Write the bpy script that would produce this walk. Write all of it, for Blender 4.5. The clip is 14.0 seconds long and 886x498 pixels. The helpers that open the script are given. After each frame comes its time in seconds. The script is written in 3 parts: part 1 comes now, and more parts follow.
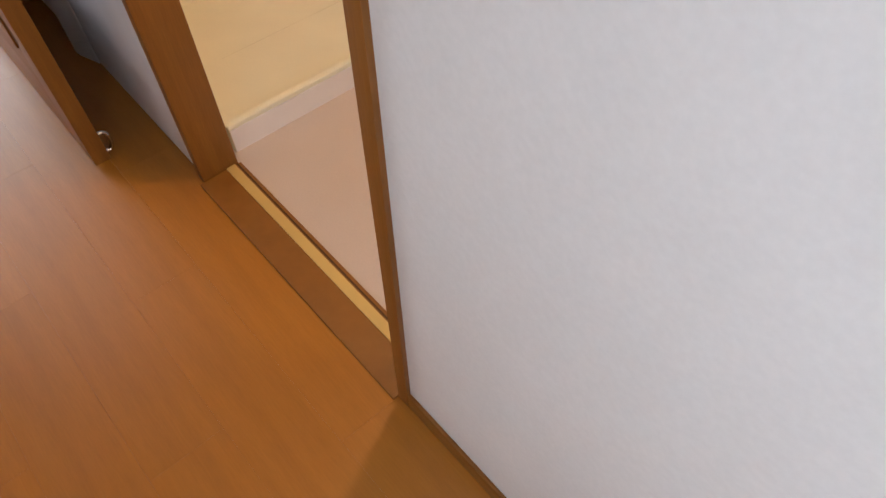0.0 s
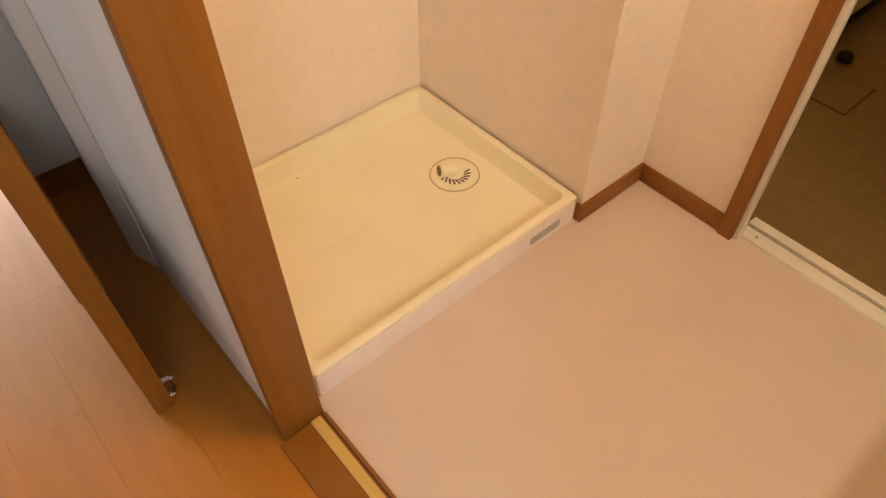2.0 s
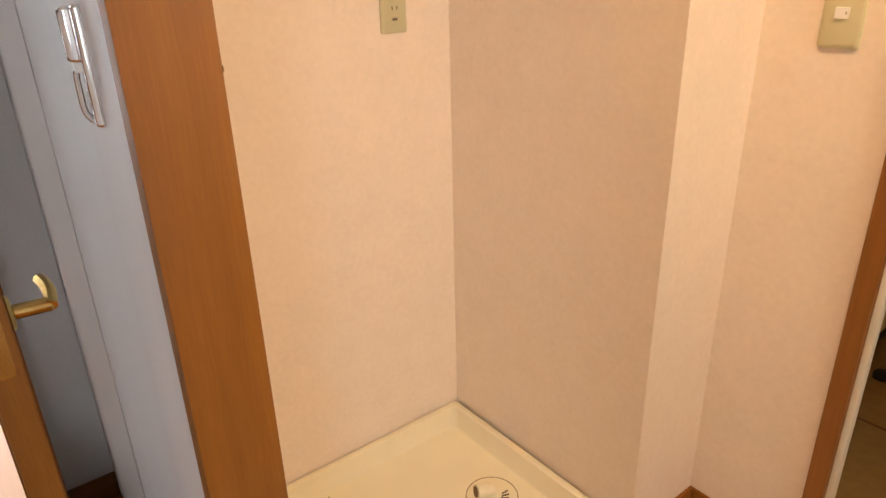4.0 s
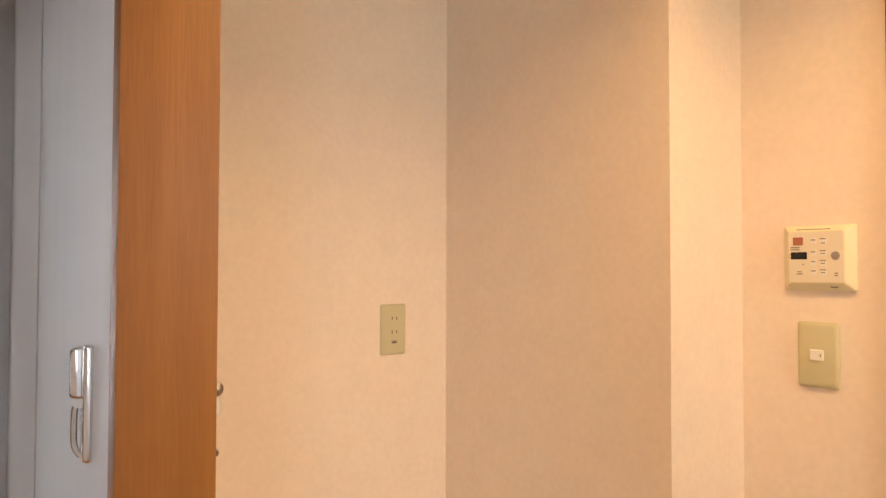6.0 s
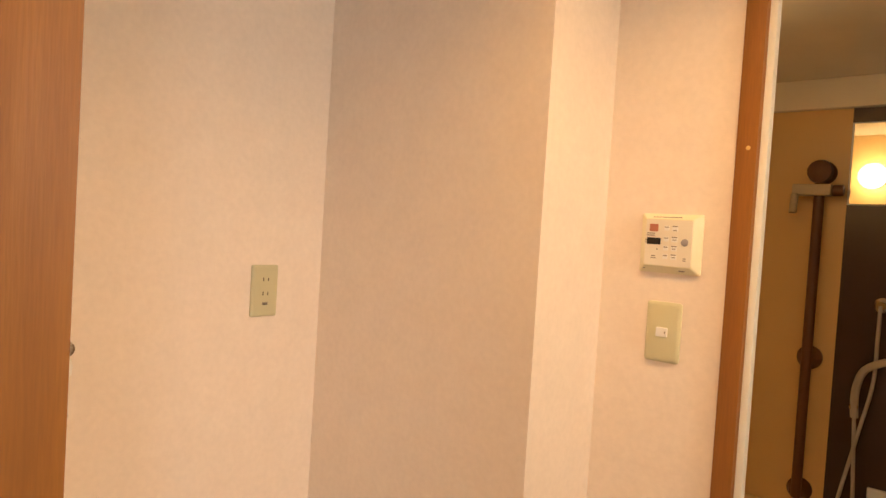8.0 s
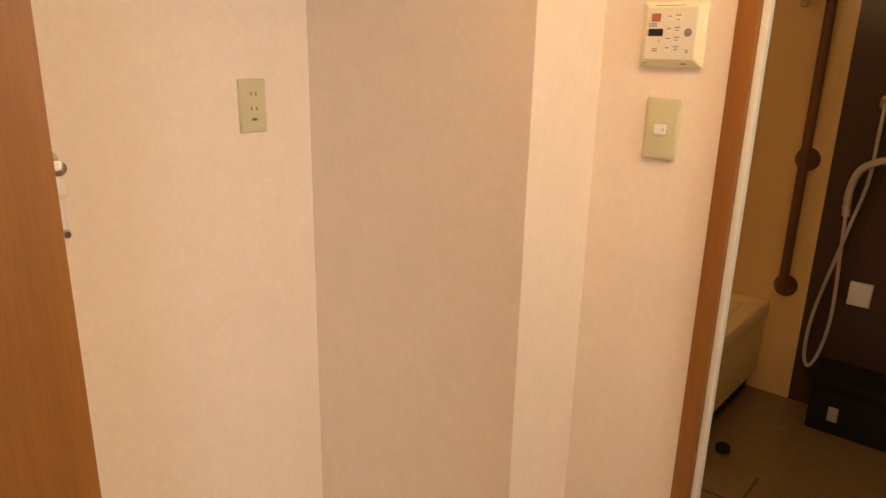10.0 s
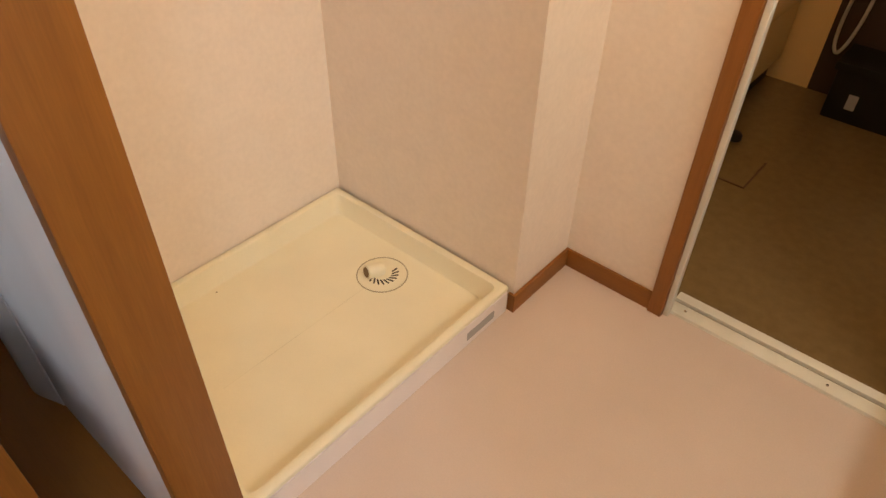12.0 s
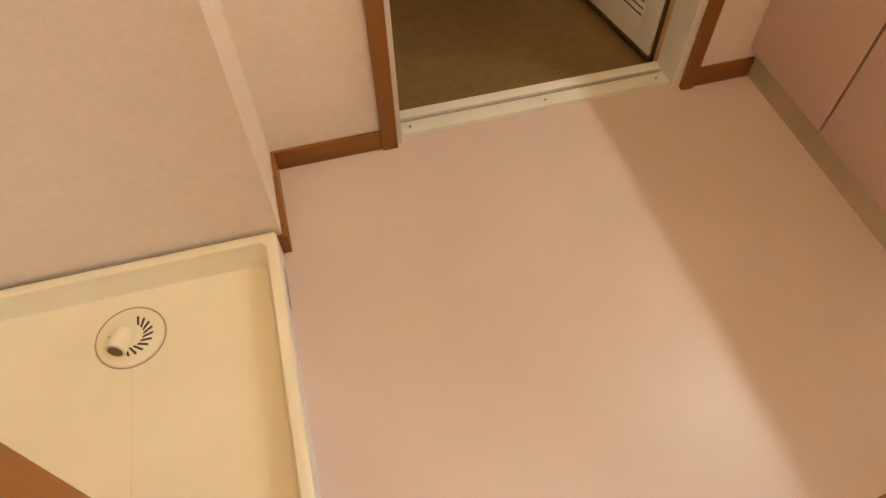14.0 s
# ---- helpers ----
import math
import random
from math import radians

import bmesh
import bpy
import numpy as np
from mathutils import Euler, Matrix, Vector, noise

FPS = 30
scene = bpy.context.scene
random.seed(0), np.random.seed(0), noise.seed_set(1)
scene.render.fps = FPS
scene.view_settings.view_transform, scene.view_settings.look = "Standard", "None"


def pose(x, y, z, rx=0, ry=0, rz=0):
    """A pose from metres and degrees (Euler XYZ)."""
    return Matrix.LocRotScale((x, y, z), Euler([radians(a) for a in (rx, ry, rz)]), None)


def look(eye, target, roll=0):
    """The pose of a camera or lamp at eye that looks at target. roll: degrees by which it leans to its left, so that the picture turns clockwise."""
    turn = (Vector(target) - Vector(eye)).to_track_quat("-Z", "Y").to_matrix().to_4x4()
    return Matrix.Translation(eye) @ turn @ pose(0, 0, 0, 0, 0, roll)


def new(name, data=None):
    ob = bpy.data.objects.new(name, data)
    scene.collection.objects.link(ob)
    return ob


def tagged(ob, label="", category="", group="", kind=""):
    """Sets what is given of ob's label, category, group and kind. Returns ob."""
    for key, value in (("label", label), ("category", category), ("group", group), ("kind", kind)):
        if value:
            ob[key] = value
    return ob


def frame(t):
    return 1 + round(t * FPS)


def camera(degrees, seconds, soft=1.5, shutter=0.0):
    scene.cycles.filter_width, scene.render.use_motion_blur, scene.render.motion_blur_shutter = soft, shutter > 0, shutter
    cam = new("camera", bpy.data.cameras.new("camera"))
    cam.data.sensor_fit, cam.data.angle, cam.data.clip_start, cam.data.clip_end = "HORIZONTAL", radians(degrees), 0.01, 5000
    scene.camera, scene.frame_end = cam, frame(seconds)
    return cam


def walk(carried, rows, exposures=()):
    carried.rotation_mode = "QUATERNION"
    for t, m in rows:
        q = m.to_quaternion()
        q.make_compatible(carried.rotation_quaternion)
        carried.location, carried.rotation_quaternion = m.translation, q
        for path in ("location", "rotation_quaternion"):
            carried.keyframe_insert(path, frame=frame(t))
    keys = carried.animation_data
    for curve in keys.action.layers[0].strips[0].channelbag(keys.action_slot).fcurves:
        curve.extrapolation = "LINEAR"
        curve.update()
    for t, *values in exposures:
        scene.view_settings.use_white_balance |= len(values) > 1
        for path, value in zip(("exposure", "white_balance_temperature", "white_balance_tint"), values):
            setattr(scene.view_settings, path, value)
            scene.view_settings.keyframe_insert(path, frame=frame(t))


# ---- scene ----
cam = camera(66.7, 14.0, soft=1.5)
PATH = [
    (0, (1.246, -1.203, 1.215), (0.354, -0.424, -0.396), -0.6),
    (0.3, (1.127, -1.191, 1.162), (0.136, -0.491, -0.427), -3.9),
    (0.5, (1.076, -1.232, 1.157), (-0.003, -0.506, -0.363), -3.7),
    (0.6, (1.026, -1.213, 1.18), (-0.064, -0.484, -0.33), -2.1),
    (1, (0.854, -1.138, 1.233), (-0.208, -0.333, -0.258), -1.3),
    (1.5, (0.725, -1.089, 1.29), (-0.224, -0.239, -0.251), -2.8),
    (2, (0.718, -1.062, 1.298), (-0.283, -0.21, -0.209), -0.4),
    (2.5, (0.708, -1.047, 1.315), (-0.374, -0.152, -0.109), -1.5),
    (3, (0.714, -1.052, 1.321), (-0.561, -0.016, 0.181), -1.3),
    (3.5, (0.701, -1.057, 1.343), (-0.646, 0.008, 0.316), -1.9),
    (4, (0.708, -1.065, 1.343), (-0.746, 0.051, 0.544), -1.6),
    (4.2, (0.701, -1.059, 1.359), (-0.771, 0.077, 0.623), -1.7),
    (6.3, (0.726, -1.058, 1.396), (-0.854, 0.164, 1.503), 0.6),
    (6.5, (0.728, -1.058, 1.396), (-0.851, 0.165, 1.512), 0.8),
    (7, (0.719, -1.063, 1.395), (-0.821, 0.208, 1.502), 0.9),
    (7.5, (0.728, -1.059, 1.411), (-0.677, 0.363, 1.439), 2.6),
    (7.7, (0.724, -1.064, 1.42), (-0.631, 0.407, 1.405), 3.2),
    (9.8, (0.717, -1.051, 1.387), (-0.549, 0.425, 0.917), 1.3),
    (10, (0.724, -1.051, 1.376), (-0.531, 0.398, 0.808), 1.3),
    (10.5, (0.712, -1.045, 1.362), (-0.492, 0.335, 0.557), 1.3),
    (11, (0.725, -1.048, 1.321), (-0.416, 0.257, 0.324), 1.0),
    (11.5, (0.712, -1.046, 1.281), (-0.342, 0.152, 0.074), 1.9),
    (12, (0.667, -1.055, 1.272), (-0.307, 0.105, -0.035), 1.4),
    (12.5, (0.645, -1.047, 1.264), (-0.186, 0.14, -0.114), 0.7),
    (13, (0.496, -1.04, 1.213), (-0.082, 0.142, -0.293), 1.4),
    (13.5, (0.314, -0.963, 1.222), (0.13, 0.174, -0.413), 3.3),
    (14, (0.146, -0.913, 1.218), (0.414, 0.207, -0.417), -1.6),
]
walk(cam, [(t, look(e, a, r)) for t, e, a, r in PATH], exposures=[
    (0, -0.3, 6500, 10), (0.5, -0.42, 6900, 10), (1, -0.40, 8700, 11), (1.5, -0.05, 8300, 11), (3, 0.0, 7600, 11), (4, -0.03, 7250, 11),
    (6.3, -0.07, 7200, 11), (7.7, -0.07, 7200, 11), (10.5, -0.14, 6800, 8), (12, -0.07, 6550, 6), (14, 0.04, 6500, 5)])

# ---- light ----
world = bpy.data.worlds.new("world")
scene.world = world
world.use_nodes = True
wn = world.node_tree
sky = wn.nodes.new("ShaderNodeTexSky")
sky.sky_type, sky.sun_disc = "NISHITA", False
sky.sun_elevation, sky.sun_rotation = radians(40), radians(250)
wn.nodes["Background"].inputs[1].default_value = 0.1
wn.links.new(sky.outputs[0], wn.nodes["Background"].inputs[0])


def area(name, eye, target, sx, sy, watts, colour, shape="RECTANGLE"):
    d = bpy.data.lights.new(name, "AREA")
    d.shape, d.size, d.size_y, d.energy, d.color = shape, sx, sy, watts, colour
    ob = new(name, d)
    ob.matrix_world = look(eye, target)
    return ob


area("washroom_downlight", (0.54, -0.38, 2.27), (0.54, -0.38, 0), 0.10, 0.10, 13.5, (1, 0.575, 0.25), "DISK")
area("vanity_lamp", (1.56, -0.12, 1.80), (0.75, -0.2, 0.6), 0.30, 0.05, 9.5, (0.98, 0.94, 0.80))
area("living_room_window_light", (-3.9, -1.85, 1.3), (0, -1.3, 0.7), 2.2, 1.9, 78, (0.74, 0.86, 1.0))
# Unseen source, added so cool daylight falls on the white hall wall.
area("unseen_hall_window_light", (1.95, -1.96, 1.45), (1.6, -0.9, 0.9), 0.5, 0.95, 11, (0.76, 0.86, 1.0))
globe = bpy.data.lights.new("bath_globe_light", "POINT")
globe.energy, globe.color, globe.shadow_soft_size = 3.2, (1.0, 0.72, 0.36), 0.04
new("bath_globe_light", globe).location = (0.0, 0.50, 1.84)


# ---- materials ----
def mat(name, colour, rough=0.6, metal=0.0, vary=0.08, scale=6.0, stretch=(1, 1, 1), bump=0.0, bscale=200.0, second=None,
        fine=0.0, alpha=None, coat=0.0, emit=None, random_tint=0.0, spec=0.5):
    m = bpy.data.materials.new(name)
    m.use_nodes = True
    nt = m.node_tree
    n, l = nt.nodes, nt.links
    b = n["Principled BSDF"]
    b.inputs["Roughness"].default_value, b.inputs["Metallic"].default_value = rough, metal
    b.inputs["Coat Weight"].default_value, b.inputs["Specular IOR Level"].default_value = coat, spec
    if emit:
        b.inputs["Emission Color"].default_value, b.inputs["Emission Strength"].default_value = (*colour, 1), emit
    co = n.new("ShaderNodeTexCoord")
    mp = n.new("ShaderNodeMapping")
    mp.inputs["Scale"].default_value = stretch
    l.new(co.outputs["Object"], mp.inputs[0])
    big = n.new("ShaderNodeTexNoise")
    big.inputs["Scale"].default_value, big.inputs["Detail"].default_value = scale, 5
    l.new(mp.outputs[0], big.inputs["Vector"])
    mix = n.new("ShaderNodeMix")
    mix.data_type = "RGBA"
    c2 = second or tuple(max(0, c * (1 - 2 * vary)) for c in colour)
    c1 = colour if second else tuple(min(1, c * (1 + vary)) for c in colour)
    mix.inputs[6].default_value, mix.inputs[7].default_value = (*c1, 1), (*c2, 1)
    ramp = n.new("ShaderNodeMapRange")
    ramp.inputs[1].default_value, ramp.inputs[2].default_value = 0.3, 0.7
    l.new(big.outputs[0], ramp.inputs[0])
    l.new(ramp.outputs[0], mix.inputs[0])
    last = mix.outputs[2]
    sm = n.new("ShaderNodeTexNoise")
    sm.inputs["Scale"].default_value, sm.inputs["Detail"].default_value = bscale, 4
    l.new(mp.outputs[0], sm.inputs["Vector"])
    if fine:
        hsv = n.new("ShaderNodeHueSaturation")
        r2 = n.new("ShaderNodeMapRange")
        r2.inputs[1].default_value, r2.inputs[2].default_value = 0.3, 0.7
        r2.inputs[3].default_value, r2.inputs[4].default_value = 1 - fine, 1 + fine
        l.new(sm.outputs[0], r2.inputs[0])
        l.new(r2.outputs[0], hsv.inputs["Value"])
        l.new(last, hsv.inputs["Color"])
        last = hsv.outputs[0]
    if random_tint:
        info = n.new("ShaderNodeObjectInfo")
        r3 = n.new("ShaderNodeMapRange")
        r3.inputs[3].default_value, r3.inputs[4].default_value = 1 - random_tint, 1 + random_tint
        l.new(info.outputs["Random"], r3.inputs[0])
        h3 = n.new("ShaderNodeHueSaturation")
        l.new(r3.outputs[0], h3.inputs["Value"])
        l.new(last, h3.inputs["Color"])
        last = h3.outputs[0]
    l.new(last, b.inputs["Base Color"])
    rr_ = n.new("ShaderNodeMapRange")
    rr_.inputs[3].default_value, rr_.inputs[4].default_value = rough * 0.85, min(1, rough * 1.15)
    l.new(big.outputs[0], rr_.inputs[0])
    l.new(rr_.outputs[0], b.inputs["Roughness"])
    if bump:
        bp = n.new("ShaderNodeBump")
        bp.inputs["Strength"].default_value, bp.inputs["Distance"].default_value = bump, 0.002
        l.new(sm.outputs[0], bp.inputs["Height"])
        l.new(bp.outputs[0], b.inputs["Normal"])
    if alpha is not None:
        b.inputs["Transmission Weight"].default_value = alpha
    return m


M_PAPER = mat("washroom_wallpaper", (0.87, 0.775, 0.69), 0.75, vary=0.012, scale=14, bump=0.28, bscale=70, fine=0.026)
M_HALLPAPER = mat("hall_wallpaper", (0.82, 0.80, 0.79), 0.8, vary=0.015, scale=7, bump=0.35, bscale=130, fine=0.02)
M_CEIL = mat("ceiling_paper", (0.8, 0.79, 0.77), 0.85, vary=0.02, bump=0.4)
M_VINYL = mat("vinyl_floor", (0.655, 0.545, 0.49), 0.36, vary=0.02, scale=4, bump=0.12, bscale=260, fine=0.03)
M_WOOD = mat("brown_wood_trim", (0.285, 0.108, 0.017), 0.46, second=(0.23, 0.083, 0.012), scale=7, stretch=(6, 6, 0.35),
             bump=0.15, bscale=60, fine=0.08)
M_WOODX = mat("brown_wood_skirting", (0.285, 0.108, 0.017), 0.46, second=(0.235, 0.085, 0.013), scale=7, stretch=(0.4, 0.4, 6),
              bump=0.15, bscale=60, fine=0.08)
M_PLANK = mat("honey_wood_planks", (0.43, 0.162, 0.020), 0.36, second=(0.375, 0.136, 0.016), scale=5, stretch=(0.5, 6, 6),
              bump=0.08, bscale=50, fine=0.05, random_tint=0.04)
M_GAP = mat("dark_joint", (0.10, 0.045, 0.015), 0.8)
M_STRIP = mat("pale_rail_strip", (0.70, 0.47, 0.16), 0.35, vary=0.05)
M_DOORWHITE = mat("white_door_laminate", (0.76, 0.77, 0.80), 0.50, spec=0.25, vary=0.02, scale=2, stretch=(5, 5, 0.2), bump=0.25, bscale=7)
M_PAN = mat("cream_plastic", (0.87, 0.82, 0.64), 0.38, vary=0.025, scale=5, bump=0.03, bscale=300, fine=0.015)
# Groove shade as a colour; the brown speck shares it.
M_PANDARK = mat("painted_groove_shade_and_speck", (0.42, 0.37, 0.25), 0.6)
M_PANLINE = mat("moulded_line", (0.84, 0.785, 0.605), 0.5)
# Near-black tone for the shade inside holes that are not cut.
M_HOLE = mat("hole_shade", (0.07, 0.055, 0.035), 0.8)
M_BORE = mat("elbow_bore_shade", (0.22, 0.15, 0.075), 0.7)
M_SKIRT = mat("pale_skirt_vinyl", (0.88, 0.81, 0.79), 0.45, vary=0.03)
M_STICKER = mat("grey_sticker", (0.42, 0.40, 0.40), 0.5)
M_PLATE = mat("ivory_plate", (0.60, 0.575, 0.385), 0.4, vary=0.02)
M_REMOTE = mat("ivory_remote", (0.82, 0.77, 0.56), 0.4, vary=0.02)
M_REMOTEFACE = mat("remote_face", (0.80, 0.76, 0.66), 0.45, vary=0.02)
M_WHITE = mat("white_plastic", (0.82, 0.82, 0.80), 0.35, vary=0.02)
M_BLACK = mat("black_display", (0.012, 0.012, 0.012), 0.2)
M_RED = mat("red_brown_button", (0.45, 0.16, 0.10), 0.45)
M_GREYBTN = mat("grey_button", (0.33, 0.30, 0.30), 0.45)
M_PRINT = mat("grey_print", (0.30, 0.27, 0.22), 0.6)
M_CHROME = mat("chrome", (0.75, 0.75, 0.76), 0.12, 1.0, vary=0.02)
M_BRASS = mat("brass", (0.62, 0.44, 0.16), 0.22, 1.0, vary=0.05)
M_ALU = mat("white_aluminium", (0.78, 0.77, 0.70), 0.4, vary=0.03, scale=10)
M_BATHWALL = mat("beige_bath_panel", (0.78, 0.52, 0.23), 0.35, vary=0.02, scale=3)
M_BATHDARK = mat("dark_brown_bath_panel", (0.075, 0.045, 0.036), 0.25, vary=0.12, scale=3, stretch=(1, 1, 0.2))
M_BATHFLOOR = mat("bath_floor", (0.215, 0.145, 0.068), 0.16, vary=0.05, scale=30, bump=0.07, bscale=120, fine=0.05)
M_BATHCEIL = mat("bath_ceiling", (0.82, 0.76, 0.62), 0.18, vary=0.02)
M_TUB = mat("tub_acrylic", (0.88, 0.68, 0.36), 0.25, vary=0.02)
M_RAIL = mat("dark_wood_rail", (0.16, 0.065, 0.025), 0.4, second=(0.11, 0.042, 0.016), stretch=(6, 6, 0.5))
M_BLACKPL = mat("black_plastic", (0.013, 0.011, 0.010), 0.6, spec=0.25)
M_MIRROR = mat("mirror", (0.9, 0.9, 0.9), 0.03, 1.0, vary=0.0)
M_HOSE = mat("grey_hose", (0.55, 0.52, 0.46), 0.3, 0.3)
# Brownish frosted acrylic, its colour darkened for the dim bathroom behind.
M_FROST = mat("frosted_acrylic_darkened", (0.34, 0.24, 0.14), 0.5, vary=0.05)
M_VANITY = mat("pink_vanity_laminate", (0.57, 0.40, 0.33), 0.42, vary=0.03, scale=3)
M_KICK = mat("olive_kick_board", (0.52, 0.43, 0.29), 0.5, vary=0.08)
M_GLOW = mat("lamp_glass", (1, 0.85, 0.65), 0.5, emit=3.0)
M_SKYPANE = mat("bright_sky", (0.9, 0.95, 1.0), 0.5, emit=3.0)
M_GLASS = mat("glass", (0.95, 0.97, 0.97), 0.12, alpha=1.0, vary=0.0)
M_GASKETGAP = mat("brown_gasket_and_gap_shade", (0.10, 0.06, 0.035), 0.6)


# ---- building helpers ----
BASE = {}


def thing(name, loc, label, category, group="", kind=""):
    ob = new(name)
    ob.location = loc
    BASE[ob.name] = Vector(loc)
    return tagged(ob, label, category, group, kind)


def part(name, bm, material, parent=None, label="", smooth=True):
    me = bpy.data.meshes.new(name)
    off = BASE.get(parent.name, Vector()) if parent else Vector()
    bmesh.ops.recalc_face_normals(bm, faces=bm.faces)
    for v in bm.verts:
        v.co -= off
    for f in bm.faces:
        f.smooth = smooth
    bm.to_mesh(me)
    bm.free()
    me.materials.append(material)
    if smooth:
        me.set_sharp_from_angle(angle=radians(35))
    ob = new(name, me)
    BASE[ob.name] = off
    if parent:
        ob.parent = parent
    if label:
        tagged(ob, label)
    return ob


def bm_box(x0, x1, y0, y1, z0, z1, bev=0.0, seg=2, bm=None):
    b = bmesh.new()
    bmesh.ops.create_cube(b, size=1)
    for v in b.verts:
        v.co = Vector(((x0 + x1) / 2 + v.co.x * (x1 - x0), (y0 + y1) / 2 + v.co.y * (y1 - y0), (z0 + z1) / 2 + v.co.z * (z1 - z0)))
    if bev:
        bmesh.ops.bevel(b, geom=list(b.edges), offset=bev, segments=seg, profile=0.7, affect="EDGES")
    if bm is None:
        return b
    me = bpy.data.meshes.new("join")
    b.to_mesh(me)
    bm.from_mesh(me)
    bpy.data.meshes.remove(me)
    b.free()
    return bm


def box(name, x0, x1, y0, y1, z0, z1, material, parent=None, bev=0.0, label="", seg=2):
    return part(name, bm_box(x0, x1, y0, y1, z0, z1, bev, seg), material, parent, label)


def structure(name, boxes, material, label, category, bev=0.0):
    bm = bmesh.new()
    for b in boxes:
        bm_box(*b, bev=bev, bm=bm)
    return tagged(part(name, bm, material), label, category, kind="structure")


def ring_rect(x0, x1, y0, y1, z, r, n=5):
    pts = []
    for cx, cy, a in ((x1 - r, y1 - r, 0), (x0 + r, y1 - r, 90), (x0 + r, y0 + r, 180), (x1 - r, y0 + r, 270)):
        for i in range(n + 1):
            t = radians(a + 90 * i / n)
            pts.append(Vector((cx + r * math.cos(t), cy + r * math.sin(t), z)))
    return pts


def ring_circle(c, r, z, n=28):
    return [Vector((c[0] + r * math.cos(2 * math.pi * i / n), c[1] + r * math.sin(2 * math.pi * i / n), z)) for i in range(n)]


def loft(rings, cap0=True, cap1=True, m=None):
    bm = bmesh.new()
    vs = [[bm.verts.new(m @ p if m else p) for p in r] for r in rings]
    n = len(rings[0])
    for a, b in zip(vs, vs[1:]):
        for i in range(n):
            bm.faces.new((a[i], a[(i + 1) % n], b[(i + 1) % n], b[i]))
    if cap0:
        bm.faces.new(vs[0])
    if cap1:
        bm.faces.new(vs[-1])
    return bm


def bm_turn(profile, m, n=24):
    """Turned solid: (radius, height) pairs round the local z axis, laid by the pose m."""
    return loft([ring_circle((0, 0), r, z, n) for r, z in profile], m=m)


def along(p, q):
    """A pose at p whose z axis points to q."""
    d = Vector(q) - Vector(p)
    return Matrix.Translation(p) @ d.to_track_quat("Z", "Y").to_matrix().to_4x4()


def rod(p, q, r, n=16, bev=0.15):
    h = (Vector(q) - Vector(p)).length
    e = min(r * bev, h / 3)
    return bm_turn([(r - e, 0), (r, e), (r, h - e), (r - e, h)], along(p, q), n)


def tube(points, r, n=10, sub=8):
    """A smooth round tube through the points."""
    P = [Vector(p) for p in points]
    path = []
    for i in range(len(P) - 1):
        a, b, c, d = P[max(i - 1, 0)], P[i], P[i + 1], P[min(i + 2, len(P) - 1)]
        for k in range(sub):
            t = k / sub
            path.append(0.5 * (2 * b + (c - a) * t + (2 * a - 5 * b + 4 * c - d) * t * t + (3 * b - a - 3 * c + d) * t ** 3))
    path.append(P[-1])
    rings, side = [], Vector((0, 1, 0.01)).normalized()
    for i, p in enumerate(path):
        d = (path[min(i + 1, len(path) - 1)] - path[max(i - 1, 0)]).normalized()
        u = (side - d * side.dot(d)).normalized()
        w = d.cross(u)
        rings.append([p + r * (math.cos(2 * math.pi * k / n) * u + math.sin(2 * math.pi * k / n) * w) for k in range(n)])
    return loft(rings)


# local plate frames: x to the right, y up, z out of the wall
ON_WEST = lambda y, z: Matrix(((0, 0, 1, -0.645), (1, 0, 0, y), (0, 1, 0, z), (0, 0, 0, 1)))
ON_NORTH = lambda x, z: Matrix(((1, 0, 0, x), (0, 0, -1, 0.262), (0, 1, 0, z), (0, 0, 0, 1)))


def plate(w, h, d, m, r=0.004, edge=0.006):
    return loft([ring_rect(-w / 2, w / 2, -h / 2, h / 2, 0, r), ring_rect(-w / 2, w / 2, -h / 2, h / 2, d * 0.45, r),
                 ring_rect(-w / 2 + edge * .4, w / 2 - edge * .4, -h / 2 + edge * .4, h / 2 - edge * .4, d * 0.85, r),
                 ring_rect(-w / 2 + edge, w / 2 - edge, -h / 2 + edge, h / 2 - edge, d, r)], m=m)


def slab(w, h, d, x, y, z, m, r=0.001):
    return loft([ring_rect(x - w / 2, x + w / 2, y - h / 2, y + h / 2, z, r, 2), ring_rect(x - w / 2, x + w / 2, y - h / 2, y + h / 2, z + d, r, 2)], m=m)


# ---- the setting: washroom ----
T = 2.30
structure("floor", [(-0.645, 1.80, -0.815, 0.2795, -0.05, 0.0)], M_VINYL, "pale pink vinyl washroom floor", "floor")
structure("wall_west", [(-0.75, -0.645, -0.815, 0.012, -0.05, T)], M_PAPER, "washroom wall with pale pink textured wallpaper", "wall")
structure("wall_pillar", [(-0.75, 0.012, 0.012, 0.37, -0.05, T)], M_PAPER, "boxed-out washroom wall with pale pink wallpaper", "wall")
structure("wall_north", [(0.012, 0.296, 0.262, 0.37, -0.05, T), (1.100, 1.80, 0.262, 0.37, -0.05, T), (0.296, 1.100, 0.262, 0.37, 2.02, T)],
          M_PAPER, "washroom wall round the bathroom door opening", "wall")
structure("wall_east", [(1.80, 1.90, -0.905, 0.37, -0.05, T)], M_PAPER, "washroom wall behind the vanity", "wall")
structure("wall_south", [(-0.70, 0.012, -0.865, -0.8165, -0.05, T), (0.810, 1.80, -0.862, -0.8165, -0.05, T), (0.012, 0.810, -0.862, -0.8165, 2.045, T)],
          M_PAPER, "washroom side of the hallway wall", "wall")
structure("ceiling", [(-0.75, 1.90, -0.9, 0.37, T, T + 0.1)], M_CEIL, "white washroom ceiling", "ceiling")

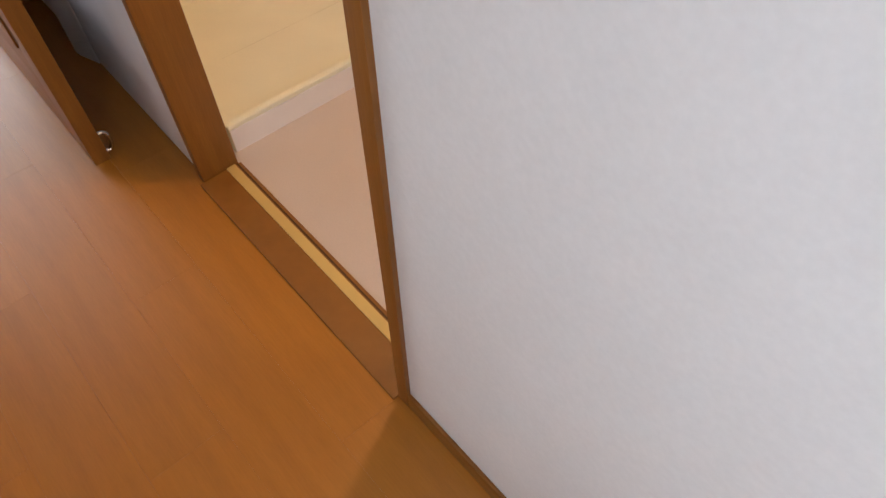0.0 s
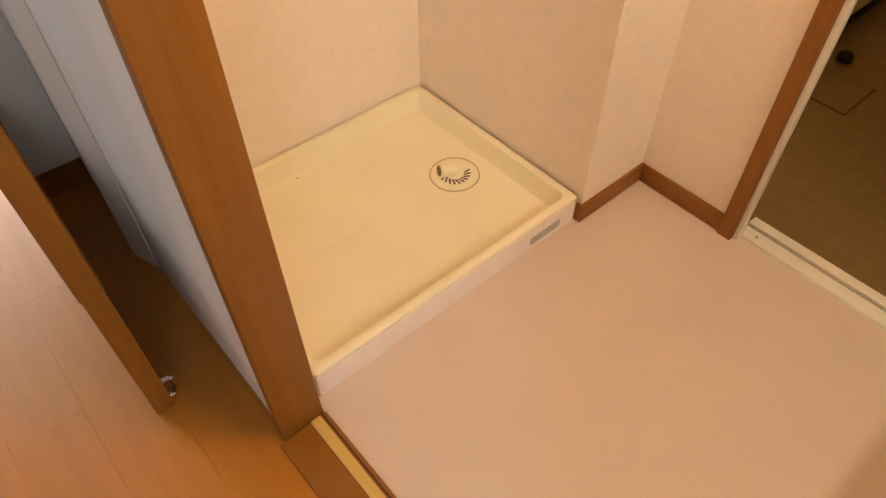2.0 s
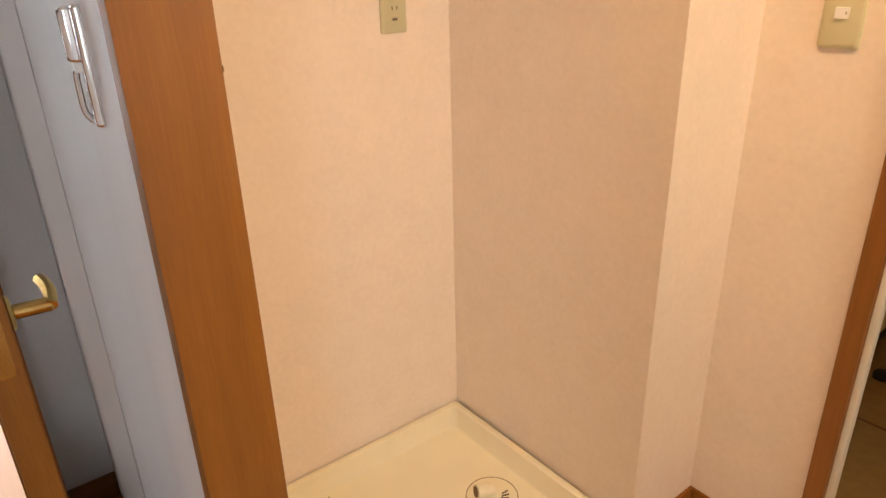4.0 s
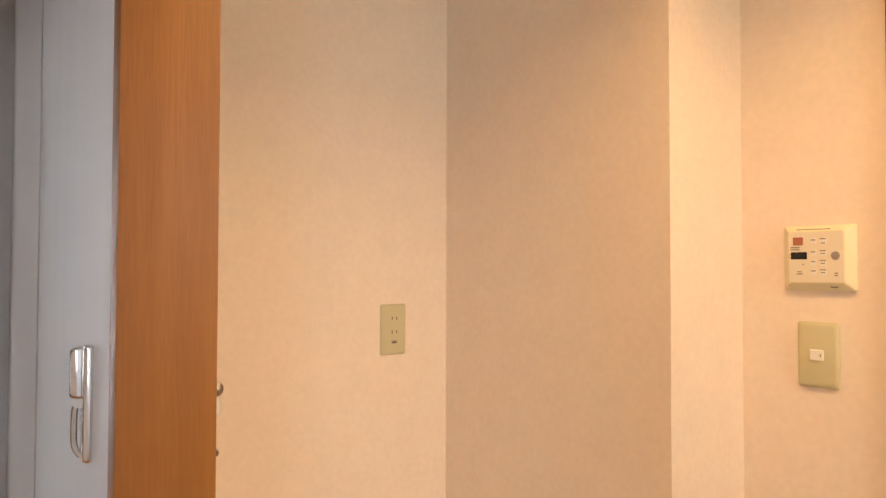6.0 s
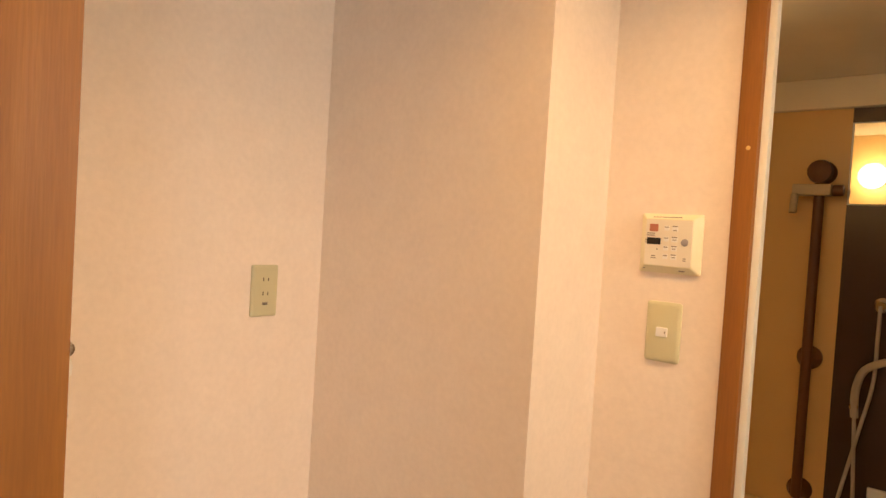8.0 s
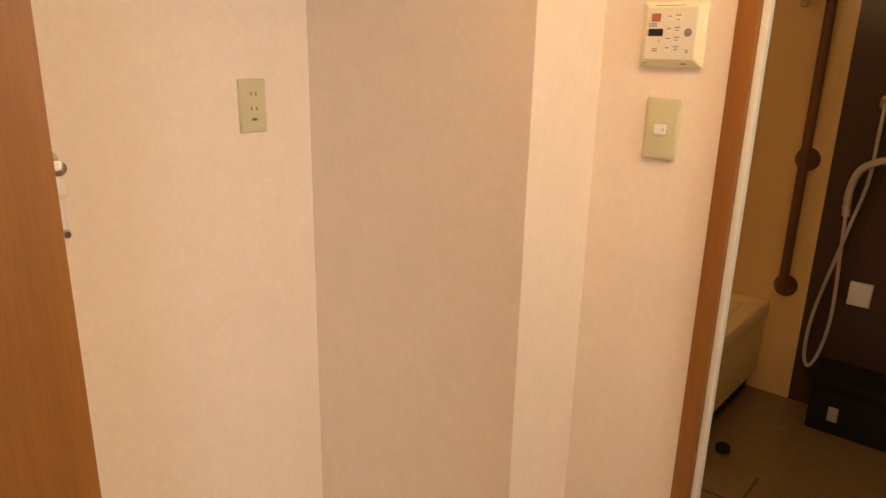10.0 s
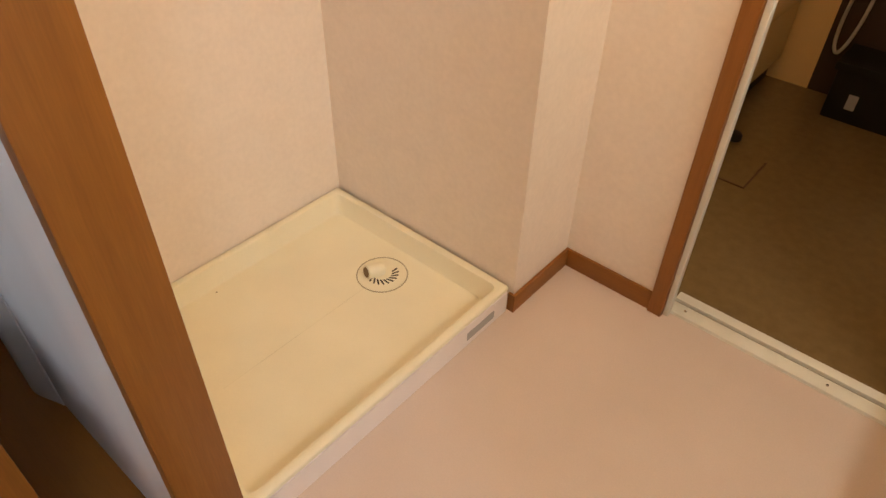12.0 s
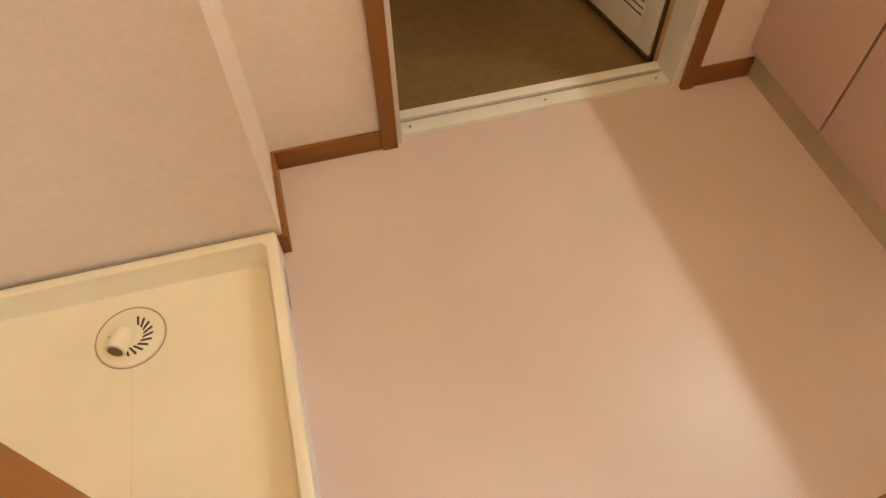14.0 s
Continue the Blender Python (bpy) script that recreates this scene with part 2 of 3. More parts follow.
sk = [(0.0135, 0.022, 0.0035, 0.262, 0.0, 0.058), (0.0, 0.0135, 0.0035, 0.0115, 0.0, 0.058)]
structure("baseboard", sk + [(0.022, 0.2785, 0.2535, 0.2615, 0.0, 0.058)], M_WOODX, "brown wooden baseboard round the wall corner", "baseboard", 0.0015)
structure("baseboard_east", [(1.113, 1.28, 0.2535, 0.2615, 0.0, 0.058)], M_WOODX, "short brown wooden baseboard beside the bathroom door", "baseboard", 0.0015)

# washroom doorway frame and threshold
fr = thing("door_frame_1", (0.41, -0.865, 0), "brown wooden frame of the open washroom doorway", "door frame", kind="structure")
box("jamb", 0.013, 0.041, -0.914, -0.819, 0, 2.04, M_WOOD, fr, 0.002)
box("jamb", 0.780, 0.809, -0.914, -0.815, 0, 2.04, M_WOOD, fr, 0.002)
box("head", 0.013, 0.809, -0.914, -0.815, 2.011, 2.044, M_WOODX, fr, 0.002)
th = box("threshold", 0.0435, 0.7795, -0.926, -0.813, -0.02, 0.007, M_WOODX, fr, 0.003, "brown wooden threshold with a pale rail strip")
box("rail_strip", 0.0435, 0.7795, -0.853, -0.829, 0.0, 0.0105, M_STRIP, fr, 0.0012, "pale yellow sliding rail strip")
box("rail_groove", 0.0435, 0.7795, -0.8255, -0.8215, 0.0, 0.0078, M_GAP, fr, 0, "dark rail groove")

# bathroom doorway casing and aluminium frame
cs = thing("door_frame_2", (0.70, 0.28, 0), "brown wooden casing round the bathroom door", "door frame", kind="structure")
box("casing", 0.279, 0.317, 0.247, 0.30, 0, 2.02, M_WOOD, cs, 0.002)
box("casing", 1.080, 1.1125, 0.247, 0.30, 0, 2.02, M_WOOD, cs, 0.002)
box("casing", 0.279, 1.1125, 0.247, 0.30, 2.0205, 2.06, M_WOODX, cs, 0.002)
al = thing("door_frame_3", (0.70, 0.33, 0), "cream white aluminium bathroom door frame with grooved sill", "door frame", kind="structure")
box("stile", 0.3175, 0.331, 0.262, 0.285, 0.0, 2.0, M_ALU, al, 0.002)
box("stile", 1.057, 1.0795, 0.262, 0.355, 0.0, 2.0, M_ALU, al, 0.002)
box("head", 0.3175, 1.0795, 0.262, 0.355, 2.0005, 2.02, M_ALU, al, 0.002)
box("sill", 0.3180, 1.079, 0.280, 0.322, -0.03, 0.010, M_ALU, al, 0.003)
box("sill", 0.3180, 1.079, 0.331, 0.362, -0.03, 0.013, M_ALU, al, 0.004)
box("sill_groove", 0.3180, 1.079, 0.3215, 0.3315, -0.03, 0.002, M_GASKETGAP, al, 0, "dark sill groove")
for x in (0.36, 0.72, 1.03):
    part("screw", bm_turn([(0.004, 0), (0.0035, 0.0012), (0.001, 0.0016)], pose(x, 0.301, 0.010), 12), M_CHROME, al)
part("screw", bm_turn([(0.0045, 0), (0.004, 0.0012), (0.0015, 0.002)], pose(0.3115, 0.27, 1.60) @ pose(-0.01, -0.0225, 0, 90), 12), M_STRIP, cs, "pale screw cap")

# ---- hallway and living room ----
structure("hall_subfloor", [(-1.0, 2.6, -1.98, -0.862, -0.06, -0.012), (-4.0, -1.0005, -3.1, -0.862, -0.06, -0.012)], M_GAP, "dark underlay in the joints of the hallway planks", "floor")
structure("wall_hall", [(0.809, 2.6, -0.905, -0.8625, -0.05, T + 0.05)], M_HALLPAPER, "white textured hallway wall beside the washroom doorway", "wall")
structure("wall_hall_end", [(-1.0, -0.70, -0.905, -0.8165, -0.05, T + 0.05)], M_HALLPAPER, "short white textured wall at the hallway end", "wall")
structure("wall_hall_lintel", [(-0.6995, 0.8085, -0.905, -0.8655, 2.0445, T + 0.05)], M_HALLPAPER, "white textured wall above the washroom doorway", "wall")
structure("wall_hall_west", [(-1.10, -1.0, -1.035, 0.5, -0.05, 2.35), (-1.10, -1.0, -3.1, -1.86, -0.05, 2.35), (-1.10, -1.0, -1.86, -1.035, 2.05, 2.35)],
          M_HALLPAPER, "white wall round the open living room doorway", "wall")
# The window opening in this wall is unseen, added for the hall daylight.
structure("wall_hall_south", [(-1.0, 1.67, -2.08, -1.98, -0.05, 2.35), (2.23, 2.6, -2.08, -1.98, -0.05, 2.35), (1.67, 2.23, -2.08, -1.98, -0.05, 0.95), (1.67, 2.23, -2.08, -1.98, 1.95, 2.35)], M_HALLPAPER, "white hallway wall with an added narrow window, opposite the washroom", "wall")
structure("wall_hall_east", [(2.6, 2.7, -2.08, -0.8, -0.05, 2.35)], M_HALLPAPER, "white wall closing the hallway", "wall")
structure("ceiling_hall", [(-1.0, 2.7, -2.08, -0.905, 2.35, 2.45), (-4.1, -1.0005, -3.2, -0.905, 2.35, 2.45)], M_CEIL, "white hallway ceiling", "ceiling")
structure("wall_living_room", [(-4.0, -1.1, -3.2, -3.1, -0.05, 2.35), (-4.0, -1.1, -0.35, -0.25, -0.05, 2.35), (-4.1, -4.0, -3.2, -3.0, -0.05, 2.35),
                               (-4.1, -4.0, -0.65, -0.25, -0.05, 2.35), (-4.1, -4.0, -3.0, -0.65, 2.3, 2.35)],
          M_HALLPAPER, "white living room walls round a tall window", "wall")
structure("ceiling_living_room", [(-4.1, -1.0, -0.905, -0.25, 2.35, 2.45)], M_CEIL, "white living room ceiling", "ceiling")
structure("living_room_subfloor", [(-4.0, -1.1, -0.862, -0.35, -0.06, -0.012)], M_GAP, "dark underlay in the joints of the living room planks", "floor")
structure("backdrop", [(-4.6, -4.58, -4, 1, -0.5, 3.0)], M_SKYPANE, "bright overcast sky outside the living room window", "sky")
# Glowing sheet added behind the unseen hallway window.
structure("backdrop_south", [(0.0, 3.2, -2.60, -2.58, -0.5, 3.0)], M_SKYPANE, "bright overcast sky outside the added hallway window", "sky")

structure("baseboard_hall", [(0.8095, 2.6, -0.913, -0.9055, 0.0, 0.05)], M_WOODX, "brown wooden baseboard of the white hallway wall", "baseboard", 0.002)
structure("baseboard_end", [(-0.9995, -0.991, -1.034, -0.9055, 0.0, 0.078)], M_WOODX, "dark brown baseboard of the hallway end wall", "baseboard", 0.002)
tr = [(-0.70, -0.865), (-0.70, -0.908)] + [(-0.70 + 0.14 * k / 14, -0.9065 - 0.0272 * math.sin(math.pi * (k / 14) ** 0.62) ** 1.2) for k in range(1, 14)] + [(-0.56, -0.9065), (-0.56, -0.865)]
tagged(part("trim", loft([[Vector((x, y, z)) for x, y in tr] for z in (0.0, 2.045)]), M_DOORWHITE), "white rounded upright trim beside the sliding door", "trim", kind="structure")

# sliding door, slid open along the hallway wall
sd = thing("door_1", (-0.34, -0.89, 0), "white sliding washroom door slid fully open", "door", kind="structure")
box("leaf", -0.5595, 0.0125, -0.905, -0.869, 0.006, 2.035, M_DOORWHITE, sd, 0.004)
hp = part("door_handle", plate(0.022, 0.130, 0.009, Matrix(((1, 0, 0, -0.117), (0, 0, -1, -0.905), (0, 1, 0, 1.242), (0, 0, 0, 1))), 0.004, 0.003), M_CHROME, sd, "chrome pull handle")
part("thumb_piece", plate(0.013, 0.058, 0.013, Matrix(((1, 0, 0, -0.122), (0, 0, -1, -0.9125), (0, 1, 0, 1.276), (0, 0, 0, 1))), 0.004, 0.004), M_CHROME, hp)
part("grip", tube([(-0.126, -0.914, 1.241), (-0.127, -0.919, 1.236), (-0.127, -0.920, 1.215), (-0.127, -0.919, 1.194), (-0.124, -0.913, 1.183)], 0.0035), M_CHROME, hp)
part("latch", plate(0.010, 0.016, 0.008, Matrix(((1, 0, 0, -0.124), (0, 0, -1, -0.9135), (0, 1, 0, 1.2445), (0, 0, 0, 1))), 0.002, 0.002), M_WHITE, hp)

# living room door, standing open into the hallway
ld = thing("door_2", (-0.58, -1.066, 0), "brown wooden hallway door standing open", "door", kind="structure")
box("stile", -0.985, -0.885, -1.086, -1.046, 0.008, 2.02, M_WOOD, ld, 0.0025)
box("stile", -0.290, -0.18, -1.086, -1.046, 0.008, 2.02, M_WOOD, ld, 0.0025)
box("rail", -0.8848, -0.2902, -1.086, -1.046, 0.008, 0.32, M_WOODX, ld, 0.0025)
box("rail", -0.8848, -0.2902, -1.086, -1.046, 1.86, 2.02, M_WOODX, ld, 0.0025)
for y0, y1 in ((-1.091, -1.0865), (-1.0455, -1.041)):
    box("glass_stop", -0.90, -0.275, y0, y1, 0.305, 0.33, M_WOODX, ld, 0.001)
    box("glass_stop", -0.90, -0.275, y0, y1, 1.85, 1.875, M_WOODX, ld, 0.001)
    box("glass_stop", -0.90, -0.875, y0, y1, 0.3305, 1.8495, M_WOOD, ld, 0.001)
    box("glass_stop", -0.30, -0.275, y0, y1, 0.3305, 1.8495, M_WOOD, ld, 0.001)
gp = box("glass_panel", -0.8848, -0.2902, -1.069, -1.064, 0.3205, 1.8595, M_GLASS, ld, 0, "clear glass panel")
gp.visible_shadow = False
for s, y in ((1, -1.046), (-1, -1.086)):
    le = part("door_handle", bm_turn([(0.024, 0), (0.025, 0.003), (0.022, 0.007), (0.012, 0.009)], along((-0.235, y, 0.938), (-0.235, y + s, 0.938)), 24), M_BRASS, ld, "brass lever handle")
    part("neck", rod((-0.235, y + s * 0.007, 0.938), (-0.235, y + s * 0.052, 0.936), 0.010), M_BRASS, le)
    part("lever", tube([(-0.228, y + s * 0.05, 0.936), (-0.25, y + s * 0.054, 0.944), (-0.268, y + s * 0.054, 0.949), (-0.292, y + s * 0.050, 0.951)], 0.0085), M_BRASS, le)
part("latch_plate", slab(0.022, 0.12, 0.001, 0, 0, 0, Matrix(((0, 0, 1, -0.18), (1, 0, 0, -1.066), (0, 1, 0, 0.938), (0, 0, 0, 1)))), M_BRASS, ld, "brass latch plate")
st = part("door_catch", tube([(-0.20, -1.046, 0.075), (-0.20, -1.030, 0.07), (-0.20, -1.024, 0.045), (-0.20, -1.032, 0.02), (-0.20, -1.045, 0.018)], 0.0055), M_CHROME, ld, "small chrome door catch")
for z in (0.22, 1.0, 1.8):
    part("hinge", rod((-0.992, -1.040, z - 0.05), (-0.992, -1.040, z + 0.05), 0.007), M_BRASS, ld)
df = thing("door_frame_4", (-1.05, -1.45, 0), "brown wooden frame of the living room doorway", "door frame", kind="structure")
box("jamb", -1.112, -0.9885, -1.060, -1.0352, 0, 2.03, M_WOOD, df, 0.002)
box("jamb", -1.112, -0.9885, -1.858, -1.832, 0, 2.03, M_WOOD, df, 0.002)
box("head", -1.112, -0.9885, -1.858, -1.0352, 2.0305, 2.056, M_WOODX, df, 0.002)

w1 = thing("window_1", (-4.05, -1.6, 0), "tall living room window with white frame", "window", kind="structure")
for y in (-3.0, -1.84, -0.68):
    box("window_frame", -4.08, -4.03, y, y + 0.03, 0.0, 2.3, M_ALU, w1, 0.003)
box("window_frame", -4.08, -4.03, -2.97, -0.68, 0.0, 0.03, M_ALU, w1, 0.003)
# Window added out of view to carry the hall daylight.
w2 = thing("window_2", (1.95, -2.03, 0.95), "unseen narrow hallway window with white frame, added for daylight", "window", kind="structure")
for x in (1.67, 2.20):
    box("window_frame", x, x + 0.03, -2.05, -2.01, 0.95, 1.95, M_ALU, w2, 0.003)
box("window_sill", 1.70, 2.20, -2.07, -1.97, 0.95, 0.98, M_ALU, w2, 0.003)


# ---- washing-machine pan ----
def washing_pan():
    x0, x1, y0, y1 = -0.641, 0.003, -0.804, 0.003
    pan = thing("washing_machine_pan", (-0.32, -0.40, 0), "empty cream plastic washing machine drain pan on the floor", "washing machine pan")
    R = lambda i, z, r: ring_rect(x0 + i, x1 - i, y0 + i, y1 - i, z, r)
    part("tray", loft([R(0.003, 0.0, 0.006), R(0.003, 0.074, 0.006), R(0.0, 0.078, 0.007), R(0.001, 0.0835, 0.008), R(0.005, 0.086, 0.008),
                       R(0.020, 0.086, 0.016), R(0.023, 0.0845, 0.018), R(0.025, 0.077, 0.020), R(0.033, 0.029, 0.026), R(0.036, 0.025, 0.028), R(0.041, 0.024, 0.03)]), M_PAN, pan)
    c = (-0.316, -0.138)
    # Raised dark ring: the shade of the cover's gap put into colour.
    part("drain_ring", loft([ring_circle(c, r, z, 40) for r, z in ((0.0705, 0.0242), (0.070, 0.0252), (0.0675, 0.0252), (0.067, 0.0242))], False, False), M_PANDARK, pan, "dark ring coloured as the shaded gap round the drain")
    cov = part("drain_cover", loft([ring_circle(c, r, z, 40) for r, z in ((0.066, 0.0241), (0.065, 0.0262), (0.047, 0.0265), (0.044, 0.0285), (0.02, 0.030))]), M_PAN, pan, "round cream drain cover")
    # Slots are raised dark slabs; the shade in them is only colour.
    for i in range(10):
        a = radians(-100 + i * 18)
        m = pose(c[0] + 0.034 * math.cos(a), c[1] + 0.034 * math.sin(a), 0.0286, 0, 0, math.degrees(a) + 28)
        part("slot", slab(0.025, 0.0046, 0.001, 0, 0, 0, m, 0.0022), M_HOLE, cov, "raised strip coloured dark like a shaded drain slot")
    el = part("elbow", bm_turn([(0.019, 0), (0.020, 0.003), (0.020, 0.040), (0.017, 0.048), (0.009, 0.052)], along((c[0] - 0.022, c[1] - 0.036, 0.043), (c[0] - 0.004, c[1] + 0.02, 0.034)), 24), M_PAN, cov, "cream elbow spout")
    # Brown disc caps the elbow; its tone is the shade of the bore.
    part("elbow_bore", bm_turn([(0.0145, 0), (0.0143, 0.0015)], along((c[0] - 0.0223, c[1] - 0.0369, 0.0432), (c[0] - 0.03, c[1] - 0.06, 0.047)), 20), M_BORE, cov, "disc coloured brown for the shade in the elbow end")
    part("pin", bm_turn([(0.004, 0), (0.003, 0.004)], pose(c[0] - 0.038, c[1] + 0.006, 0.028), 10), M_GREYBTN, cov)
    part("moulding_line", slab(0.0022, 0.44, 0.0006, c[0] + 0.002, c[1] - 0.066 - 0.225, 0.0241, Matrix(), 0.0006), M_PANLINE, pan, "fine moulded line")
    part("label", slab(0.108, 0.026, 0.0008, 0, 0, 0, Matrix(((0, 0, 1, 0.0033), (1, 0, 0, -0.111), (0, 1, 0, 0.031), (0, 0, 0, 1))), 0.004), M_STICKER, pan, "grey label on the pan side")
    part("speck", bm_turn([(0.003, 0), (0.0025, 0.0006)], pose(-0.589, -0.476, 0.0241), 8), M_PANDARK, pan, "small brown speck")
    box("front_skirt", 0.0002, 0.0032, -0.80, -0.004, 0.0005, 0.069, M_SKIRT, pan, 0, "pale pink skirt strip along the pan front")


washing_pan()


# ---- wall plates ----
def power_outlet():
    m = ON_WEST(-0.153, 1.2425)
    o = thing("wall_outlet", (-0.645, -0.152, 1.245), "ivory double wall outlet with earth terminal on pink wallpaper", "outlet")
    pl = part("plate", plate(0.071, 0.122, 0.008, m, 0.005, 0.006), M_PLATE, o)
    for y in (0.027, -0.006):
        part("socket", slab(0.030, 0.026, 0.0008, 0, y, 0.0078, m, 0.003), M_PLATE, o)
        # Socket slots drawn as dark slabs, hole shade put into colour.
        for x, h in ((-0.0065, 0.009), (0.0065, 0.0075)):
            part("slot", slab(0.0022, h, 0.0006, x, y, 0.0086, m, 0.0006), M_HOLE, o, "raised strip coloured dark like a shaded socket slot")
    part("earth_terminal", slab(0.015, 0.007, 0.0012, 0, -0.030, 0.0078, m, 0.0015), M_PRINT, o, "dark earth terminal cover")
    # Same dark slab for the shade in the earth slot.
    part("earth_slot", slab(0.009, 0.0025, 0.0006, 0, -0.031, 0.009, m, 0.0006), M_HOLE, o)


def light_switch():
    m = ON_NORTH(0.159, 1.233)
    o = thing("light_switch", (0.159, 0.262, 1.233), "ivory light switch plate with one small white rocker", "switch")
    part("plate", plate(0.072, 0.122, 0.009, m, 0.006, 0.007), M_PLATE, o)
    r = part("rocker", loft([ring_rect(-0.012, 0.012, -0.010, 0.010, 0.008, 0.001, 2), [p + Vector((0, 0, 0.003 + (0.003 if p.x < 0 else 0))) for p in ring_rect(-0.011, 0.011, -0.009, 0.009, 0.008, 0.001, 2)]], m=m), M_WHITE, o, "white rocker")
    part("indicator", slab(0.002, 0.005, 0.0006, 0.007, 0, 0.0118, m, 0.0005), M_PRINT, r)


def bath_remote():
    m = ON_NORTH(0.163, 1.4125)
    o = thing("bath_remote", (0.163, 0.262, 1.415), "ivory bath water heater remote with small display", "control panel")
    part("housing", loft([ring_rect(-0.063, 0.063, -0.060, 0.060, 0, 0.004), ring_rect(-0.063, 0.063, -0.060, 0.060, 0.006, 0.004), ring_rect(-0.059, 0.059, -0.056, 0.057, 0.010, 0.004),
                          ring_rect(-0.049, 0.049, -0.046, 0.049, 0.019, 0.004)], m=m), M_REMOTE, o)
    part("face", slab(0.096, 0.092, 0.0008, 0, 0.0015, 0.0188, m, 0.003), M_REMOTEFACE, o)
    z = 0.0195
    part("power_button", slab(0.018, 0.015, 0.0015, -0.031, 0.031, z, m, 0.0015), M_RED, o, "red brown power button")
    d = part("display", slab(0.029, 0.0135, 0.0008, -0.030, 0.004, z, m, 0.001), M_BLACK, o, "black display")
    part("round_button", loft([ring_circle((0.034, 0.004), r, h, 20) for r, h in ((0.0075, z), (0.0075, z + 0.0014), (0.0062, z + 0.002))], m=m), M_GREYBTN, o, "round grey button")
    for y in (0.031, 0.009, -0.009, -0.026):
        part("button", slab(0.012, 0.011, 0.0012, 0.013, y, z, m, 0.0012), M_WHITE, o)
        part("print_line", slab(0.011, 0.0022, 0.0004, 0.013, y + 0.004, z + 0.0012, m, 0.0004), M_PRINT, o, "grey lettering bar")
        part("print_line", slab(0.0075, 0.002, 0.0004, 0.013, y - 0.001 - (0.003 if y > 0.02 else 0), z + 0.0012, m, 0.0004), M_PRINT, o, "grey lettering bar")
        part("button", slab(0.010, 0.0095, 0.0012, -0.004, y, z, m, 0.0012), M_WHITE, o)
        part("print_line", slab(0.008, 0.0022, 0.0004, -0.004, y + 0.002, z + 0.0012, m, 0.0004), M_PRINT, o, "grey lettering bar")
    for y in (0.0195, 0.0155):
        part("print_line", slab(0.017, 0.0022, 0.0004, -0.037, y, z, m, 0.0004), M_PRINT, o, "grey lettering bar")
    for x, y, w in ((-0.029, -0.026, 0.009), (-0.029, -0.030, 0.011), (-0.022, -0.012, 0.003), (0.035, -0.028, 0.006), (0.035, -0.032, 0.006), (-0.047, 0.006, 0.003), (-0.047, 0.001, 0.003)):
        part("print_line", slab(w, 0.0022, 0.0004, x, y, z, m, 0.0004), M_PRINT, o, "grey lettering bar")
    part("logo_mark", slab(0.014, 0.006, 0.0006, 0.029, -0.0515, 0.0130, m, 0.0025), M_PRINT, o, "brown oval mark")
    part("logo_mark", slab(0.006, 0.003, 0.0006, -0.050, -0.0515, 0.0130, m, 0.0012), M_PRINT, o)
    part("speaker_slit", slab(0.060, 0.0022, 0.0006, -0.006, 0.0525, 0.0148, m, 0.0008), M_PRINT, o)


def machine_tap():
    o = thing("washing_machine_tap", (-0.645, -0.60, 1.10), "small chrome washing machine tap with white nozzle", "tap")
    y = -0.606
    part("flange", bm_turn([(0.028, 0), (0.028, 0.003), (0.018, 0.010)], along((-0.645, y, 1.158), (0, y, 1.158))), M_CHROME, o)
    part("body", bm_turn([(0.013, 0), (0.013, 0.040), (0.0155, 0.044), (0.0155, 0.066), (0.014, 0.070), (0.008, 0.071)], along((-0.640, y, 1.158), (0, y, 1.158))), M_CHROME, o)
    part("collar", bm_turn([(0.010, 0), (0.015, 0.006), (0.016, 0.020), (0.013, 0.034), (0.009, 0.040)], pose(-0.586, y, 1.104)), M_WHITE, o, "white plastic collar")
    part("outlet_pipe", rod((-0.592, y, 1.030), (-0.592, y, 1.106), 0.008), M_WHITE, o, "white plastic outlet pipe")
    part("nozzle", bm_turn([(0.007, 0), (0.009, 0.003), (0.009, 0.024), (0.006, 0.028)], along((-0.598, y, 1.036), (0, y, 1.036)), 20), M_CHROME, o)


power_outlet()
light_switch()
bath_remote()
machine_tap()


# ---- vanity and ceiling light ----
def vanity():
    v = thing("vanity_cabinet", (1.5, -0.14, 0), "pink laminate vanity cabinet with an olive kick board", "vanity cabinet")
    box("kick_board", 1.275, 1.78, -0.54, 0.260, 0.0, 0.085, M_KICK, v, 0.001, "olive kick board")
    box("body", 1.2685, 1.79, -0.54, 0.260, 0.0855, 0.72, M_VANITY, v, 0.001)
    for y0, y1 in ((-0.538, -0.057), (-0.051, 0.258)):
        box("door", 1.250, 1.268, y0, y1, 0.09, 0.70, M_VANITY, v, 0.003)
    box("counter", 1.15, 1.795, -0.545, 0.260, 0.725, 0.80, M_WHITE, v, 0.012, "white vanity counter", 3)
    l = thing("vanity_light", (1.7, -0.12, 1.80), "small white wall lamp above the vanity", "lamp")
    box("lamp_body", 1.60, 1.798, -0.29, 0.05, 1.763, 1.90, M_WHITE, l, 0.008)
    box("lamp_glass", 1.592, 1.5995, -0.27, 0.03, 1.77, 1.84, M_GLOW, l, 0.002)
    d = thing("ceiling_light", (0.54, -0.38, T), "round recessed ceiling downlight", "lamp")
    part("ring", loft([ring_circle((0.54, -0.38), r, z) for r, z in ((0.088, T), (0.088, T - 0.073), (0.086, T - 0.075), (0.079, T - 0.075), (0.077, T - 0.071), (0.077, T - 0.002))], False, False), M_WHITE, d)
    part("lens", loft([ring_circle((0.54, -0.38), r, z) for r, z in ((0.075, T - 0.006), (0.074, T - 0.002))]), M_GLOW, d)


vanity()

